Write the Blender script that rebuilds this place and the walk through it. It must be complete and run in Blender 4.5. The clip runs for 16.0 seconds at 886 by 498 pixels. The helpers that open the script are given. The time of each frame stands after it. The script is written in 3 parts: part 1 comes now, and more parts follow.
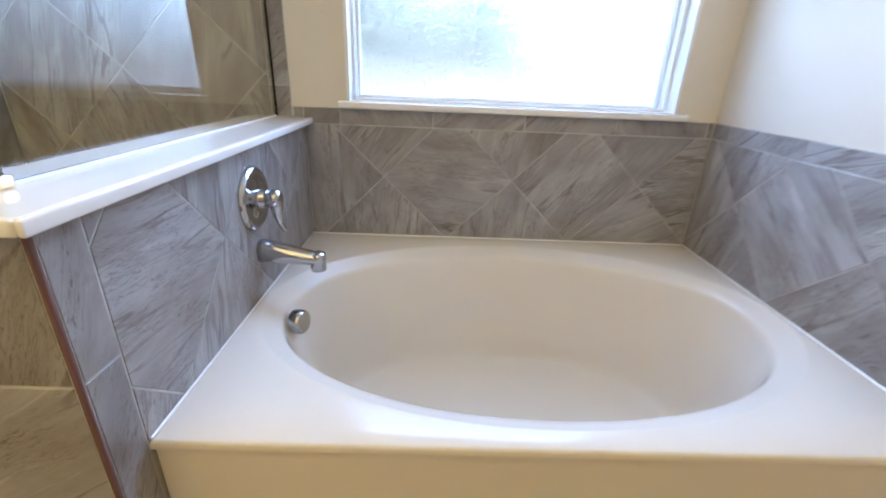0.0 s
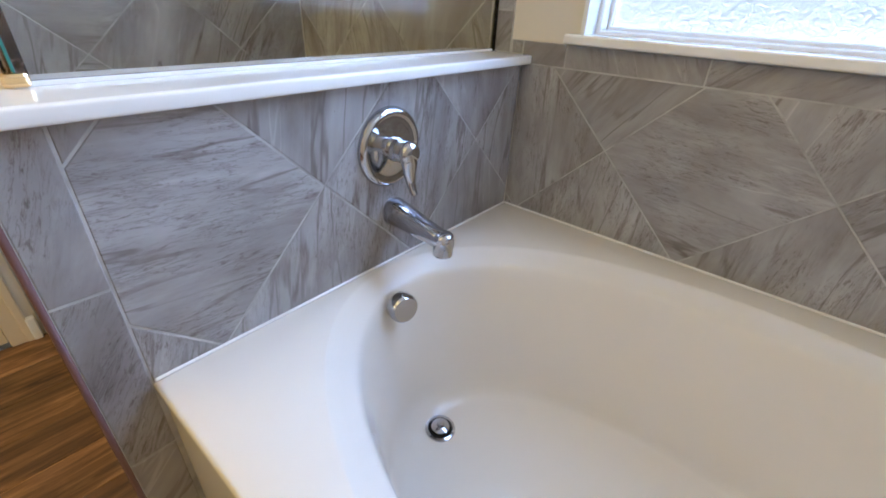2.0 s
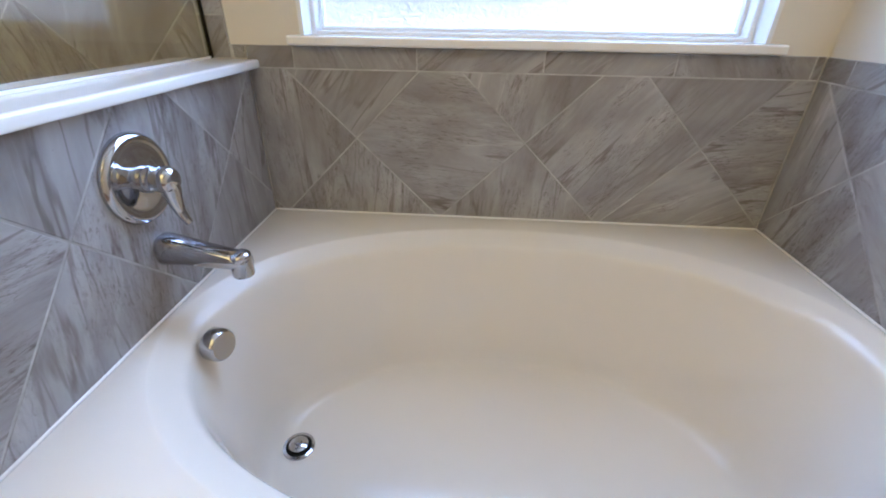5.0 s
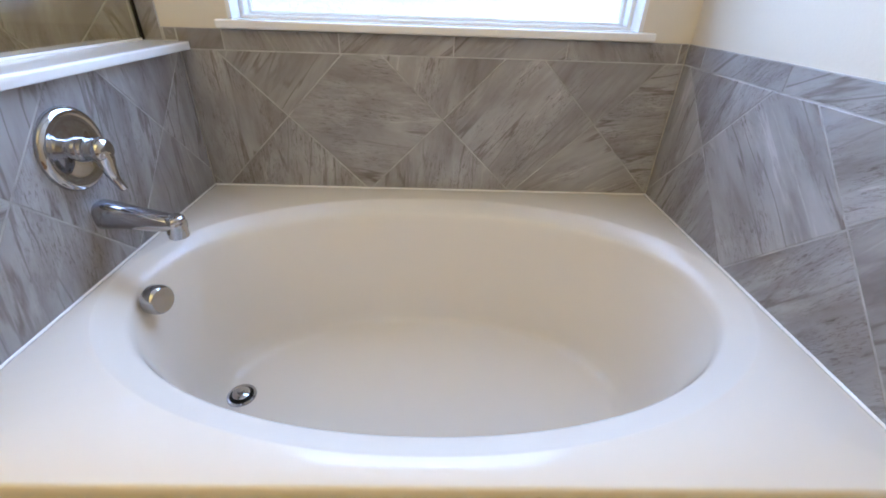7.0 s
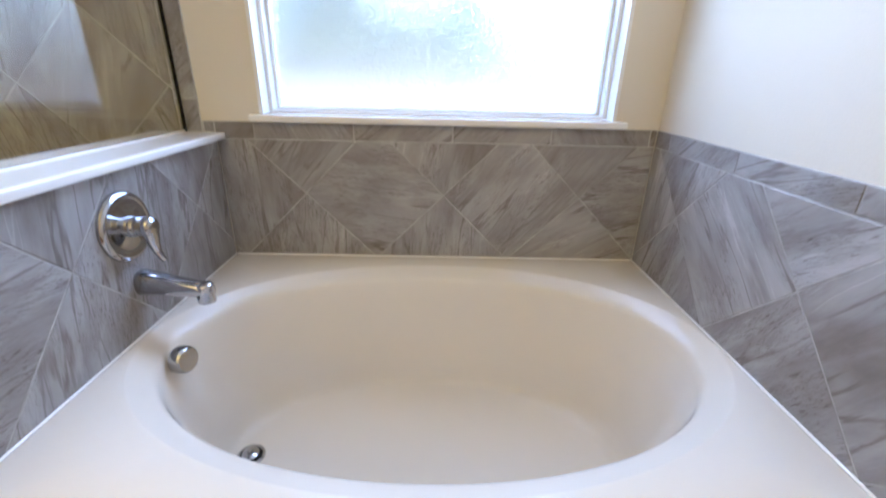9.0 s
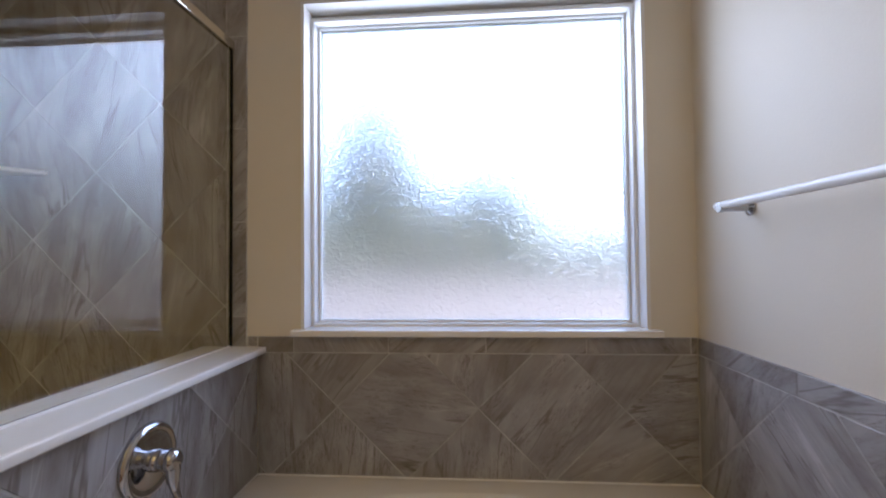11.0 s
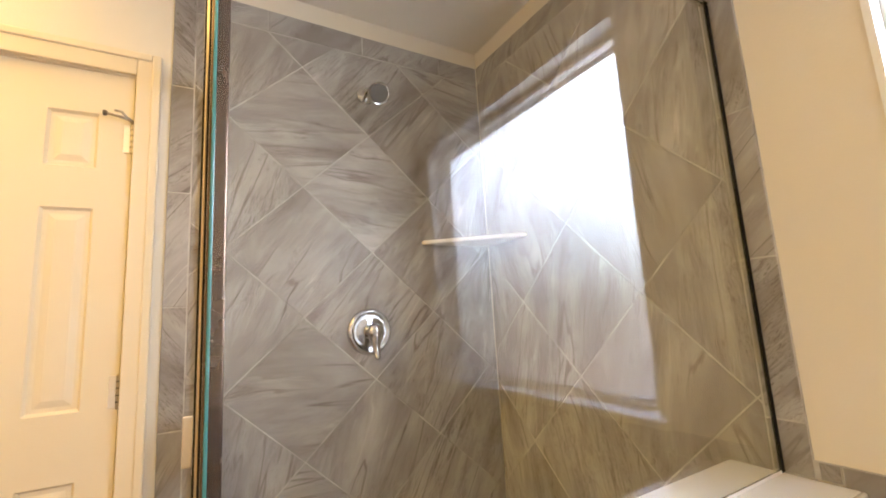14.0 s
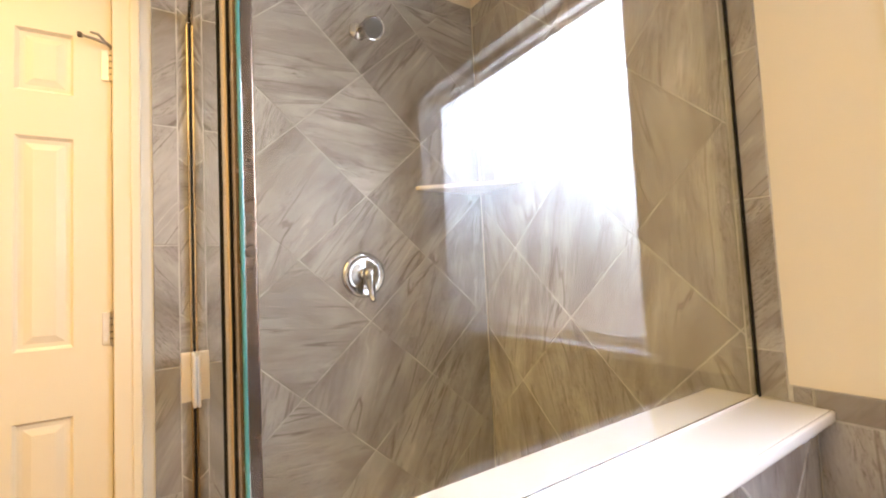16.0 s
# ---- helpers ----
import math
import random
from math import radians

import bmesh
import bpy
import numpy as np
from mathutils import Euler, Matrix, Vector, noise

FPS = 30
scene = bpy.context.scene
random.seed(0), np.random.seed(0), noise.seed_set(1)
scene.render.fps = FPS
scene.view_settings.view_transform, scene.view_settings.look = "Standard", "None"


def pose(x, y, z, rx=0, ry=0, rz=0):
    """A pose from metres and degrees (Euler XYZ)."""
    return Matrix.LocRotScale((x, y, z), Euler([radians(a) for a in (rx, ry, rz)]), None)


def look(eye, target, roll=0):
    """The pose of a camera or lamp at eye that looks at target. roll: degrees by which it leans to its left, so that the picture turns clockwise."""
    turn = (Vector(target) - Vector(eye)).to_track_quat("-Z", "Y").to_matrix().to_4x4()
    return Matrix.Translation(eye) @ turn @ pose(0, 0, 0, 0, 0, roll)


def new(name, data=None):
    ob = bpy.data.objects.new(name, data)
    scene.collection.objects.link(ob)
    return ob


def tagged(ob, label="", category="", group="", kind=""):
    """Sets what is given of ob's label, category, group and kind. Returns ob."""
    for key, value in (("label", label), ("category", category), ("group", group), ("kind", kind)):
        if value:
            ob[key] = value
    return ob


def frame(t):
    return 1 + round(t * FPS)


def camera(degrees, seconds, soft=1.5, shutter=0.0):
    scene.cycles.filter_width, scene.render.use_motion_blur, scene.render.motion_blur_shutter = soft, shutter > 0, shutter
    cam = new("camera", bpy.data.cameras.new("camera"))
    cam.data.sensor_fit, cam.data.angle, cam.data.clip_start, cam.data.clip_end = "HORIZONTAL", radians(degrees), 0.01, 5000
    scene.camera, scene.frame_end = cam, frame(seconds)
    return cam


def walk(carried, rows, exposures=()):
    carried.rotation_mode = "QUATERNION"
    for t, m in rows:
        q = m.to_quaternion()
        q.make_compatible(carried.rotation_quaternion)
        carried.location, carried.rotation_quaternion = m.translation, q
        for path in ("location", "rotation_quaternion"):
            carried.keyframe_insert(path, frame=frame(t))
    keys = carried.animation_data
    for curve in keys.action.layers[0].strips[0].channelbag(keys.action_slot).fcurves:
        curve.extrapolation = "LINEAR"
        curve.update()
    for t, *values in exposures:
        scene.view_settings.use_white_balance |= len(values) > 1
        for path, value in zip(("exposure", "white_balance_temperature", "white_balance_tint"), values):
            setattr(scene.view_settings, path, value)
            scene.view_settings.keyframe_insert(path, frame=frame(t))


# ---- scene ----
cam = camera(92.4, 16.0, soft=1.8, shutter=0.4)
PATH = [
    (0, (0.486, -1.607, 1.152), (0.527, 0.24, 0.386), 2.4),
    (0.5, (0.527, -1.414, 1.123), (0.229, 0.358, 0.243), 0.5),
    (1, (0.62, -1.256, 1.122), (-0.143, 0.336, 0.182), 3.7),
    (1.5, (0.667, -1.168, 1.111), (-0.357, 0.231, 0.114), 3.6),
    (2, (0.667, -1.131, 1.1), (-0.423, 0.212, 0.097), 2.9),
    (2.5, (0.656, -1.123, 1.099), (-0.422, 0.24, 0.11), 1.9),
    (3, (0.622, -1.14, 1.108), (-0.299, 0.338, 0.124), 1.4),
    (3.5, (0.608, -1.165, 1.112), (-0.088, 0.432, 0.13), 1.0),
    (4, (0.614, -1.186, 1.113), (0.112, 0.485, 0.136), 1.0),
    (4.5, (0.628, -1.205, 1.113), (0.32, 0.515, 0.139), 0.7),
    (5, (0.623, -1.226, 1.108), (0.51, 0.514, 0.128), 0.9),
    (5.2, (0.629, -1.228, 1.111), (0.563, 0.515, 0.133), 1.1),
    (7.3, (0.757, -1.389, 1.129), (0.814, 0.325, 0.099), 2.3),
    (7.5, (0.749, -1.387, 1.135), (0.81, 0.336, 0.122), 2.5),
    (8, (0.744, -1.388, 1.145), (0.802, 0.356, 0.167), 2.6),
    (8.5, (0.753, -1.423, 1.148), (0.787, 0.325, 0.176), 2.2),
    (9, (0.758, -1.484, 1.179), (0.782, 0.366, 0.421), 1.3),
    (9.5, (0.772, -1.504, 1.229), (0.759, 0.433, 0.734), 0.5),
    (9.7, (0.776, -1.502, 1.246), (0.752, 0.454, 0.83), 0.5),
    (11.8, (0.708, -1.346, 1.351), (0.256, 0.591, 1.56), -4.0),
    (12, (0.676, -1.264, 1.427), (-0.104, 0.567, 1.628), -4.6),
    (12.5, (0.486, -1.174, 1.364), (-0.722, 0.395, 1.644), -4.2),
    (13, (0.378, -1.126, 1.346), (-1.127, 0.168, 1.597), -3.2),
    (13.5, (0.369, -1.055, 1.341), (-1.306, -0.005, 1.641), -3.3),
    (14, (0.374, -1.055, 1.345), (-1.334, -0.059, 1.646), -3.3),
    (14.5, (0.376, -1.056, 1.336), (-1.358, -0.081, 1.608), -3.2),
    (15, (0.369, -1.056, 1.319), (-1.384, -0.094, 1.522), -2.9),
    (15.5, (0.356, -1.058, 1.306), (-1.393, -0.092, 1.449), -2.4),
    (16, (0.34, -1.103, 1.293), (-1.338, -0.02, 1.405), -2.8),
]
EXPOSURES = [
    (0.0, 5.0, 4640, 9), (1.0, 4.96, 4620, 9), (5.0, 4.97, 4640, 9), (9.0, 5.0, 4740, 10), (9.7, 4.82, 4800, 11), (11.8, 3.22, 5500, 17),
    (12.6, 2.92, 5700, 17), (13.0, 3.88, 5850, 15), (13.5, 4.98, 5950, 13), (14.2, 5.42, 5980, 13), (15.0, 5.63, 5980, 14), (16.0, 5.63, 6000, 14),
]
walk(cam, [(t, look(eye, target, roll)) for t, eye, target, roll in PATH], EXPOSURES)

# ---- world, sun, lamps ----
world = bpy.data.worlds.new("overcast_sky")
scene.world = world
world.use_nodes = True
wn = world.node_tree
sky = wn.nodes.new("ShaderNodeTexSky")
sky.sky_type, sky.sun_disc = "NISHITA", False
sky.sun_elevation, sky.sun_rotation = radians(50), radians(160)
sky.dust_density, sky.ozone_density, sky.air_density = 6.0, 0.5, 1.0
wn.links.new(sky.outputs[0], wn.nodes["Background"].inputs[0])
wn.nodes["Background"].inputs[1].default_value = 0.15

sun = new("sun", bpy.data.lights.new("sun", "SUN"))
sun.data.energy, sun.data.angle, sun.data.color = 0.5, radians(15), (1.0, 0.95, 0.88)
sun.matrix_world = pose(0, 0, 8, 40, 0, 20)


def area_lamp(name, m, w, h, watts, colour):
    ob = new(name, bpy.data.lights.new(name, "AREA"))
    ob.data.shape, ob.data.size, ob.data.size_y = "RECTANGLE", w, h
    ob.data.energy, ob.data.color = watts, colour
    ob.matrix_world = m
    return ob


# diffused daylight of the obscure pane, in the window's opening
daylight = area_lamp("window_daylight", look((0.7525, 0.1135, 1.617), (0.7525, -1.0, 1.617)), 1.12, 1.09, 0.352, (0.96, 0.97, 1.0))
daylight.data.spread = radians(157)  # the ribbed glass sends the light forward
daylight.data.use_nodes = True  # bright sky above, dim hedge and fence below
ln = daylight.data.node_tree
geo, sep, fade = ln.nodes.new("ShaderNodeNewGeometry"), ln.nodes.new("ShaderNodeSeparateXYZ"), ln.nodes.new("ShaderNodeValToRGB")
rise, scale_up = ln.nodes.new("ShaderNodeMapRange"), ln.nodes.new("ShaderNodeMath")
rise.inputs[1].default_value, rise.inputs[2].default_value = 1.075, 2.165
ln.links.new(geo.outputs["Position"], sep.inputs[0])
ln.links.new(sep.outputs[2], rise.inputs[0])
ln.links.new(rise.outputs[0], fade.inputs[0])
SKY_FADE = ((0.0, 0.05), (0.30, 0.12), (0.50, 0.34), (0.70, 0.84), (1.0, 1.05))
while len(fade.color_ramp.elements) < len(SKY_FADE):
    fade.color_ramp.elements.new(0.5)
for stop, (at, level) in zip(fade.color_ramp.elements, SKY_FADE):
    stop.position, stop.color = at, (level, level, level, 1)
scale_up.operation = "MULTIPLY"
scale_up.inputs[1].default_value = 3.6
ln.links.new(fade.outputs[0], scale_up.inputs[0])
ln.links.new(scale_up.outputs[0], ln.nodes["Emission"].inputs[1])
# warm lamps of the room behind the walker: a broad ceiling fixture and a vanity bar
area_lamp("ceiling_lamp", look((-0.1, -2.35, 2.47), (-0.1, -2.35, 0)), 1.8, 1.8, 0.98, (1.0, 0.63, 0.16))
area_lamp("vanity_bar", look((-0.2, -4.54, 2.05), (-0.2, -1.0, 1.6)), 1.2, 0.25, 0.30, (1.0, 0.63, 0.18))

# ---- materials ----


class Mat:
    """A node material with a few shorthands."""

    def __init__(self, name, rough=0.5, metal=0.0):
        self.m = bpy.data.materials.new(name)
        self.m.use_nodes = True
        self.t = self.m.node_tree
        self.b = self.t.nodes["Principled BSDF"]
        self.b.inputs["Roughness"].default_value, self.b.inputs["Metallic"].default_value = rough, metal

    def node(self, kind, **sets):
        n = self.t.nodes.new(kind)
        for k, v in sets.items():
            n.inputs[k.replace("_", " ")].default_value = v
        return n

    def link(self, a, b):
        self.t.links.new(a, b)

    def coords(self, scale=(1, 1, 1), spread=0.0, which="Object"):
        c, mp = self.node("ShaderNodeTexCoord"), self.node("ShaderNodeMapping")
        mp.inputs["Scale"].default_value = scale
        if spread:
            info, add = self.node("ShaderNodeObjectInfo"), self.node("ShaderNodeVectorMath")
            mul = self.node("ShaderNodeVectorMath")
            mul.operation, add.operation = "MULTIPLY", "ADD"
            self.link(info.outputs["Random"], mul.inputs[0])
            mul.inputs[1].default_value = (spread, spread * 1.7, spread * 0.6)
            self.link(c.outputs[which], add.inputs[0])
            self.link(mul.outputs[0], add.inputs[1])
            self.link(add.outputs[0], mp.inputs["Vector"])
        else:
            self.link(c.outputs[which], mp.inputs["Vector"])
        return mp.outputs[0]

    def noise(self, vec, scale, detail=6.0, rough=0.6, distort=0.0):
        n = self.node("ShaderNodeTexNoise", Scale=scale, Detail=detail, Roughness=rough, Distortion=distort)
        self.link(vec, n.inputs["Vector"])
        return n.outputs["Fac"]

    def ramp(self, fac, stops):
        r = self.node("ShaderNodeValToRGB")
        el = r.color_ramp.elements
        while len(el) < len(stops):
            el.new(0.5)
        for e, (p, c) in zip(el, stops):
            e.position, e.color = p, (*c, 1)
        self.link(fac, r.inputs["Fac"])
        return r.outputs["Color"]

    def mix(self, fac, a, b, how="MIX"):
        n = self.node("ShaderNodeMix")
        n.data_type, n.blend_type = "RGBA", how
        for sock, v in ((n.inputs[0], fac), (n.inputs[6], a), (n.inputs[7], b)):
            if isinstance(v, (int, float)):
                sock.default_value = v
            elif isinstance(v, tuple):
                sock.default_value = (*v, 1)
            else:
                self.link(v, sock)
        return n.outputs[2]

    def colour(self, c):
        if isinstance(c, tuple):
            self.b.inputs["Base Color"].default_value = (*c, 1)
        else:
            self.link(c, self.b.inputs["Base Color"])
        return self

    def rough(self, fac, lo, hi):
        r = self.node("ShaderNodeMapRange")
        self.link(fac, r.inputs[0])
        r.inputs[3].default_value, r.inputs[4].default_value = lo, hi
        self.link(r.outputs[0], self.b.inputs["Roughness"])
        return self

    def bump(self, fac, strength, dist=0.002):
        n = self.node("ShaderNodeBump", Strength=strength, Distance=dist)
        self.link(fac, n.inputs["Height"])
        self.link(n.outputs[0], self.b.inputs["Normal"])
        return self


def paint(name, c, bump=0.25):
    m = Mat(name, 0.55)
    v = m.coords()
    big, fine = m.noise(v, 1.3, 3), m.noise(v, 160, 3)
    m.colour(m.ramp(big, [(0.3, tuple(x * 0.96 for x in c)), (0.7, c)]))
    m.bump(fine, bump, 0.0015)
    return m.m


def stone_tile():
    m = Mat("veined_stone_tile", 0.35)
    strata = m.noise(m.coords((1.3, 6.0, 3.0), 40.0), 1.7, 6, 0.56, 0.45)
    clouds = m.noise(m.coords((1.0, 2.2, 1.5), 40.0), 3.2, 5, 0.55, 0.4)
    streak = m.noise(m.coords((4.0, 34.0, 15.0), 40.0), 1.6, 6, 0.62, 0.25)
    marks = m.noise(m.coords((26.0, 110.0, 40.0), 47.0), 1.6, 7, 0.72, 0.6)
    cracks = m.noise(m.coords((7.0, 62.0, 20.0), 33.0), 1.5, 7, 0.66, 0.55)
    lines = m.noise(m.coords((0.55, 5.0, 2.5), 55.0), 2.2, 5, 0.45, 0.25)
    patch = m.noise(m.coords((2.0, 5.5, 3.0), 61.0), 2.4, 4, 0.55, 0.5)
    specks = m.noise(m.coords((60, 110, 60), 40.0), 2.0, 4, 0.7, 0.3)
    info = m.node("ShaderNodeObjectInfo")
    base = m.ramp(clouds, [(0.30, (0.240, 0.219, 0.208)), (0.5, (0.352, 0.341, 0.336)), (0.70, (0.458, 0.452, 0.452))])
    bands = m.ramp(strata, [(0.30, (0.70, 0.67, 0.64)), (0.42, (0.89, 0.88, 0.87)), (0.52, (1.0, 1.0, 1.0)), (0.62, (0.88, 0.87, 0.86)), (0.70, (1.16, 1.16, 1.17)), (0.80, (1.30, 1.30, 1.31))])
    col = m.mix(1.0, base, bands, "MULTIPLY")
    brush = m.ramp(streak, [(0.28, (0.70, 0.66, 0.63)), (0.45, (0.95, 0.945, 0.94)), (0.58, (1.02, 1.02, 1.02)), (0.72, (1.12, 1.12, 1.12))])
    col = m.mix(0.34, col, brush, "MULTIPLY")
    # short broken cracks, gathered in patches; some tiles have many, some almost none
    reach = m.node("ShaderNodeMath")
    reach.operation = "MULTIPLY_ADD"
    m.link(info.outputs["Random"], reach.inputs[0])
    reach.inputs[1].default_value = 0.22
    m.link(patch, reach.inputs[2])
    where = m.ramp(reach.outputs[0], [(0.56, (0.0, 0.0, 0.0)), (0.72, (1, 1, 1))])
    chips = m.ramp(marks, [(0.36, (0.34, 0.29, 0.25)), (0.42, (0.74, 0.70, 0.67)), (0.46, (1, 1, 1)), (0.60, (1, 1, 1)), (0.68, (1.16, 1.16, 1.16))])
    rifts = m.ramp(cracks, [(0.455, (1, 1, 1)), (0.475, (0.50, 0.45, 0.41)), (0.487, (0.42, 0.37, 0.33)), (0.500, (1, 1, 1)), (0.62, (1, 1, 1)), (0.635, (1.22, 1.22, 1.22)), (0.655, (1, 1, 1))])
    col = m.mix(where, col, m.mix(0.70, m.mix(0.55, col, rifts, "MULTIPLY"), chips, "MULTIPLY"))
    thin = m.ramp(lines, [(0.452, (1, 1, 1)), (0.466, (0.48, 0.44, 0.40)), (0.474, (0.55, 0.51, 0.47)), (0.486, (1, 1, 1)), (0.60, (1, 1, 1)), (0.610, (1.36, 1.36, 1.36)), (0.620, (1, 1, 1))])
    there = m.ramp(clouds, [(0.42, (0, 0, 0)), (0.56, (1, 1, 1))])
    col = m.mix(there, col, m.mix(0.85, col, thin, "MULTIPLY"))
    dots = m.ramp(specks, [(0.25, (0.32, 0.28, 0.25)), (0.32, (1, 1, 1))])
    col = m.mix(0.7, col, dots, "MULTIPLY")
    tone = m.ramp(info.outputs["Random"], [(0.0, (0.88, 0.865, 0.85)), (0.5, (1.04, 1.035, 1.03)), (1.0, (0.96, 0.96, 0.965))])
    m.colour(m.mix(1.0, col, tone, "MULTIPLY"))
    m.rough(streak, 0.44, 0.28)
    m.bump(marks, 0.14, 0.001)
    return m.m


def grout_mat():
    m = Mat("grout", 0.85)
    v = m.coords()
    worn, fine = m.noise(v, 5.5, 4, 0.6), m.noise(v, 40)
    col = m.ramp(worn, [(0.37, (0.31, 0.295, 0.28)), (0.50, (0.46, 0.445, 0.43)), (0.62, (0.57, 0.56, 0.545))])
    m.colour(m.mix(0.7, col, m.ramp(fine, [(0.3, (0.86, 0.86, 0.85)), (0.7, (1.06, 1.06, 1.06))]), "MULTIPLY"))
    m.bump(m.noise(v, 400, 3), 0.4, 0.001)
    return m.m


def acrylic(name, c, rough):
    m = Mat(name, rough)
    v = m.coords()
    big = m.noise(v, 2.5, 3)
    m.colour(m.ramp(big, [(0.3, tuple(x * 0.97 for x in c)), (0.7, c)]))
    m.rough(m.noise(v, 9, 4), rough * 0.8, rough * 1.5)
    return m.m


def dull(mat, level):
    mat.node_tree.nodes["Principled BSDF"].inputs["Specular IOR Level"].default_value = level
    return mat


def metal(name, c, rough):
    m = Mat(name, rough, 1.0)
    v = m.coords((1, 1, 1))
    m.colour(c)
    m.rough(m.noise(v, 25, 4), rough * 0.7, rough * 1.6)
    return m.m


def wood_floor():
    m = Mat("wood_plank", 0.3)
    grain = m.noise(m.coords((14.0, 1.1, 8.0), 30.0), 2.6, 8, 0.62, 1.2)
    broad = m.noise(m.coords((5.0, 0.7, 3.0), 30.0), 1.6, 3, 0.5, 0.5)
    col = m.ramp(grain, [(0.3, (0.040, 0.018, 0.006)), (0.5, (0.17, 0.088, 0.030)), (0.7, (0.38, 0.225, 0.085))])
    col = m.mix(1.0, col, m.ramp(broad, [(0.32, (0.42, 0.38, 0.34)), (0.62, (1.35, 1.3, 1.2))]), "MULTIPLY")
    info = m.node("ShaderNodeObjectInfo")
    m.colour(m.mix(1.0, col, m.ramp(info.outputs["Random"], [(0.0, (0.75, 0.73, 0.7)), (1.0, (1.15, 1.12, 1.1))]), "MULTIPLY"))
    m.rough(grain, 0.42, 0.30)
    m.bump(grain, 0.15, 0.001)
    return m.m


def clear_glass():
    m = Mat("clear_glass")
    t = m.t
    t.nodes.remove(m.b)
    g = m.node("ShaderNodeBsdfGlass", IOR=1.33, Roughness=0.0, Color=(0.985, 0.992, 0.988, 1))
    m.link(g.outputs[0], t.nodes["Material Output"].inputs[0])
    return m.m


def green_edge():
    m = Mat("green_glass_edge", 0.1)
    m.colour((0.10, 0.32, 0.29))
    m.b.inputs["Transmission Weight"].default_value = 0.4
    return m.m


def rain_glass():
    m = Mat("obscure_rain_glass", 0.30)
    m.colour((0.715, 0.645, 0.60))
    m.b.inputs["Transmission Weight"].default_value = 1.0
    m.b.inputs["IOR"].default_value = 1.35
    a = m.noise(m.coords((0.75, 1.0, 0.9)), 60, 3, 0.5, 0.8)
    m.bump(a, 0.75, 0.006)
    return m.m


def leaf_mat(name, a, b):
    m = Mat(name, 0.6)
    m.colour(m.ramp(m.noise(m.coords(), 3.0, 4), [(0.3, a), (0.7, b)]))
    return m.m


def streaky_wood(name, a, b):
    m = Mat(name, 0.8)
    g = m.noise(m.coords((18, 18, 1.2), 20.0), 1.5, 6, 0.6, 0.4)
    m.colour(m.ramp(g, [(0.3, a), (0.7, b)])).bump(g, 0.3, 0.002)
    return m.m


WALL = paint("cream_wall_paint", (0.76, 0.70, 0.585))
CEIL = paint("ceiling_paint", (0.72, 0.68, 0.61), 0.6)
TRIM = paint("white_trim_paint", (0.84, 0.83, 0.80), 0.05)
DOORP = paint("door_paint", (0.79, 0.685, 0.50), 0.08)
TILE, GROUT = stone_tile(), grout_mat()
TUB = dull(acrylic("biscuit_acrylic", (0.77, 0.715, 0.63), 0.06), 0.26)
CAP = acrylic("cultured_marble_cap", (0.86, 0.84, 0.80), 0.08)
VINYL = acrylic("white_vinyl", (0.86, 0.87, 0.87), 0.17)
CHROME = metal("chrome", (0.48, 0.48, 0.50), 0.035)
NICKEL = metal("polished_metal_frame", (0.82, 0.79, 0.74), 0.12)
DARKPOST = metal("dark_bronze_channel", (0.13, 0.09, 0.065), 0.22)
BRASS = metal("brass_foot", (0.78, 0.58, 0.30), 0.16)
BRONZE = metal("brushed_bronze_post", (0.50, 0.41, 0.29), 0.14)
EDGING = acrylic("maroon_edge_trim", (0.17, 0.10, 0.10), 0.14)
# near-black of gaskets and channels, also painted shade in drain and hinge gaps
DARK = dull(Mat("dark_gasket_and_gap_shade", 0.7).colour((0.015, 0.015, 0.015)).m, 0.08)
HINGE = metal("dull_hinge_metal", (0.42, 0.36, 0.27), 0.34)
SATIN = metal("satin_metal_plate", (0.86, 0.82, 0.76), 0.42)
WOOD, GLASS, EDGE, RAIN = wood_floor(), clear_glass(), green_edge(), rain_glass()
LEAF = leaf_mat("foliage", (0.03, 0.042, 0.032), (0.075, 0.095, 0.07))
BARK = streaky_wood("bark", (0.06, 0.045, 0.035), (0.14, 0.11, 0.085))
FENCE = streaky_wood("weathered_fence_wood", (0.062, 0.066, 0.074), (0.13, 0.138, 0.152))
SOIL = leaf_mat("lawn_ground", (0.05, 0.07, 0.03), (0.10, 0.11, 0.06))

# ---- mesh helpers ----


def mesh_object(name, bm, mat, smooth=None):
    bmesh.ops.recalc_face_normals(bm, faces=bm.faces)
    me = bpy.data.meshes.new(name)
    bm.to_mesh(me)
    bm.free()
    me.materials.append(mat)
    if smooth is not None:
        me.shade_smooth()
        me.set_sharp_from_angle(angle=radians(smooth))
    return new(name, me)


def part(name, bm, mat, parent=None, label="", smooth=None):
    ob = mesh_object(name, bm, mat, smooth)
    if parent:
        ob.parent = parent
    if label:
        ob["label"] = label
    return ob


def empty(name, m=None):
    ob = new(name)
    ob.empty_display_size = 0.05
    if m is not None:
        ob.matrix_world = m
    return ob


def box(x0, x1, y0, y1, z0, z1, bevel=0.0, bm=None, seg=2):
    bm = bm or bmesh.new()
    made = bmesh.ops.create_cube(bm, size=1.0, matrix=Matrix.Translation(((x0 + x1) / 2, (y0 + y1) / 2, (z0 + z1) / 2)) @ Matrix.Diagonal((x1 - x0, y1 - y0, z1 - z0, 1)))
    if bevel:
        edges = {e for v in made["verts"] for e in v.link_edges}
        bmesh.ops.bevel(bm, geom=list(edges), offset=bevel, segments=seg, affect="EDGES", profile=0.5)
    return bm


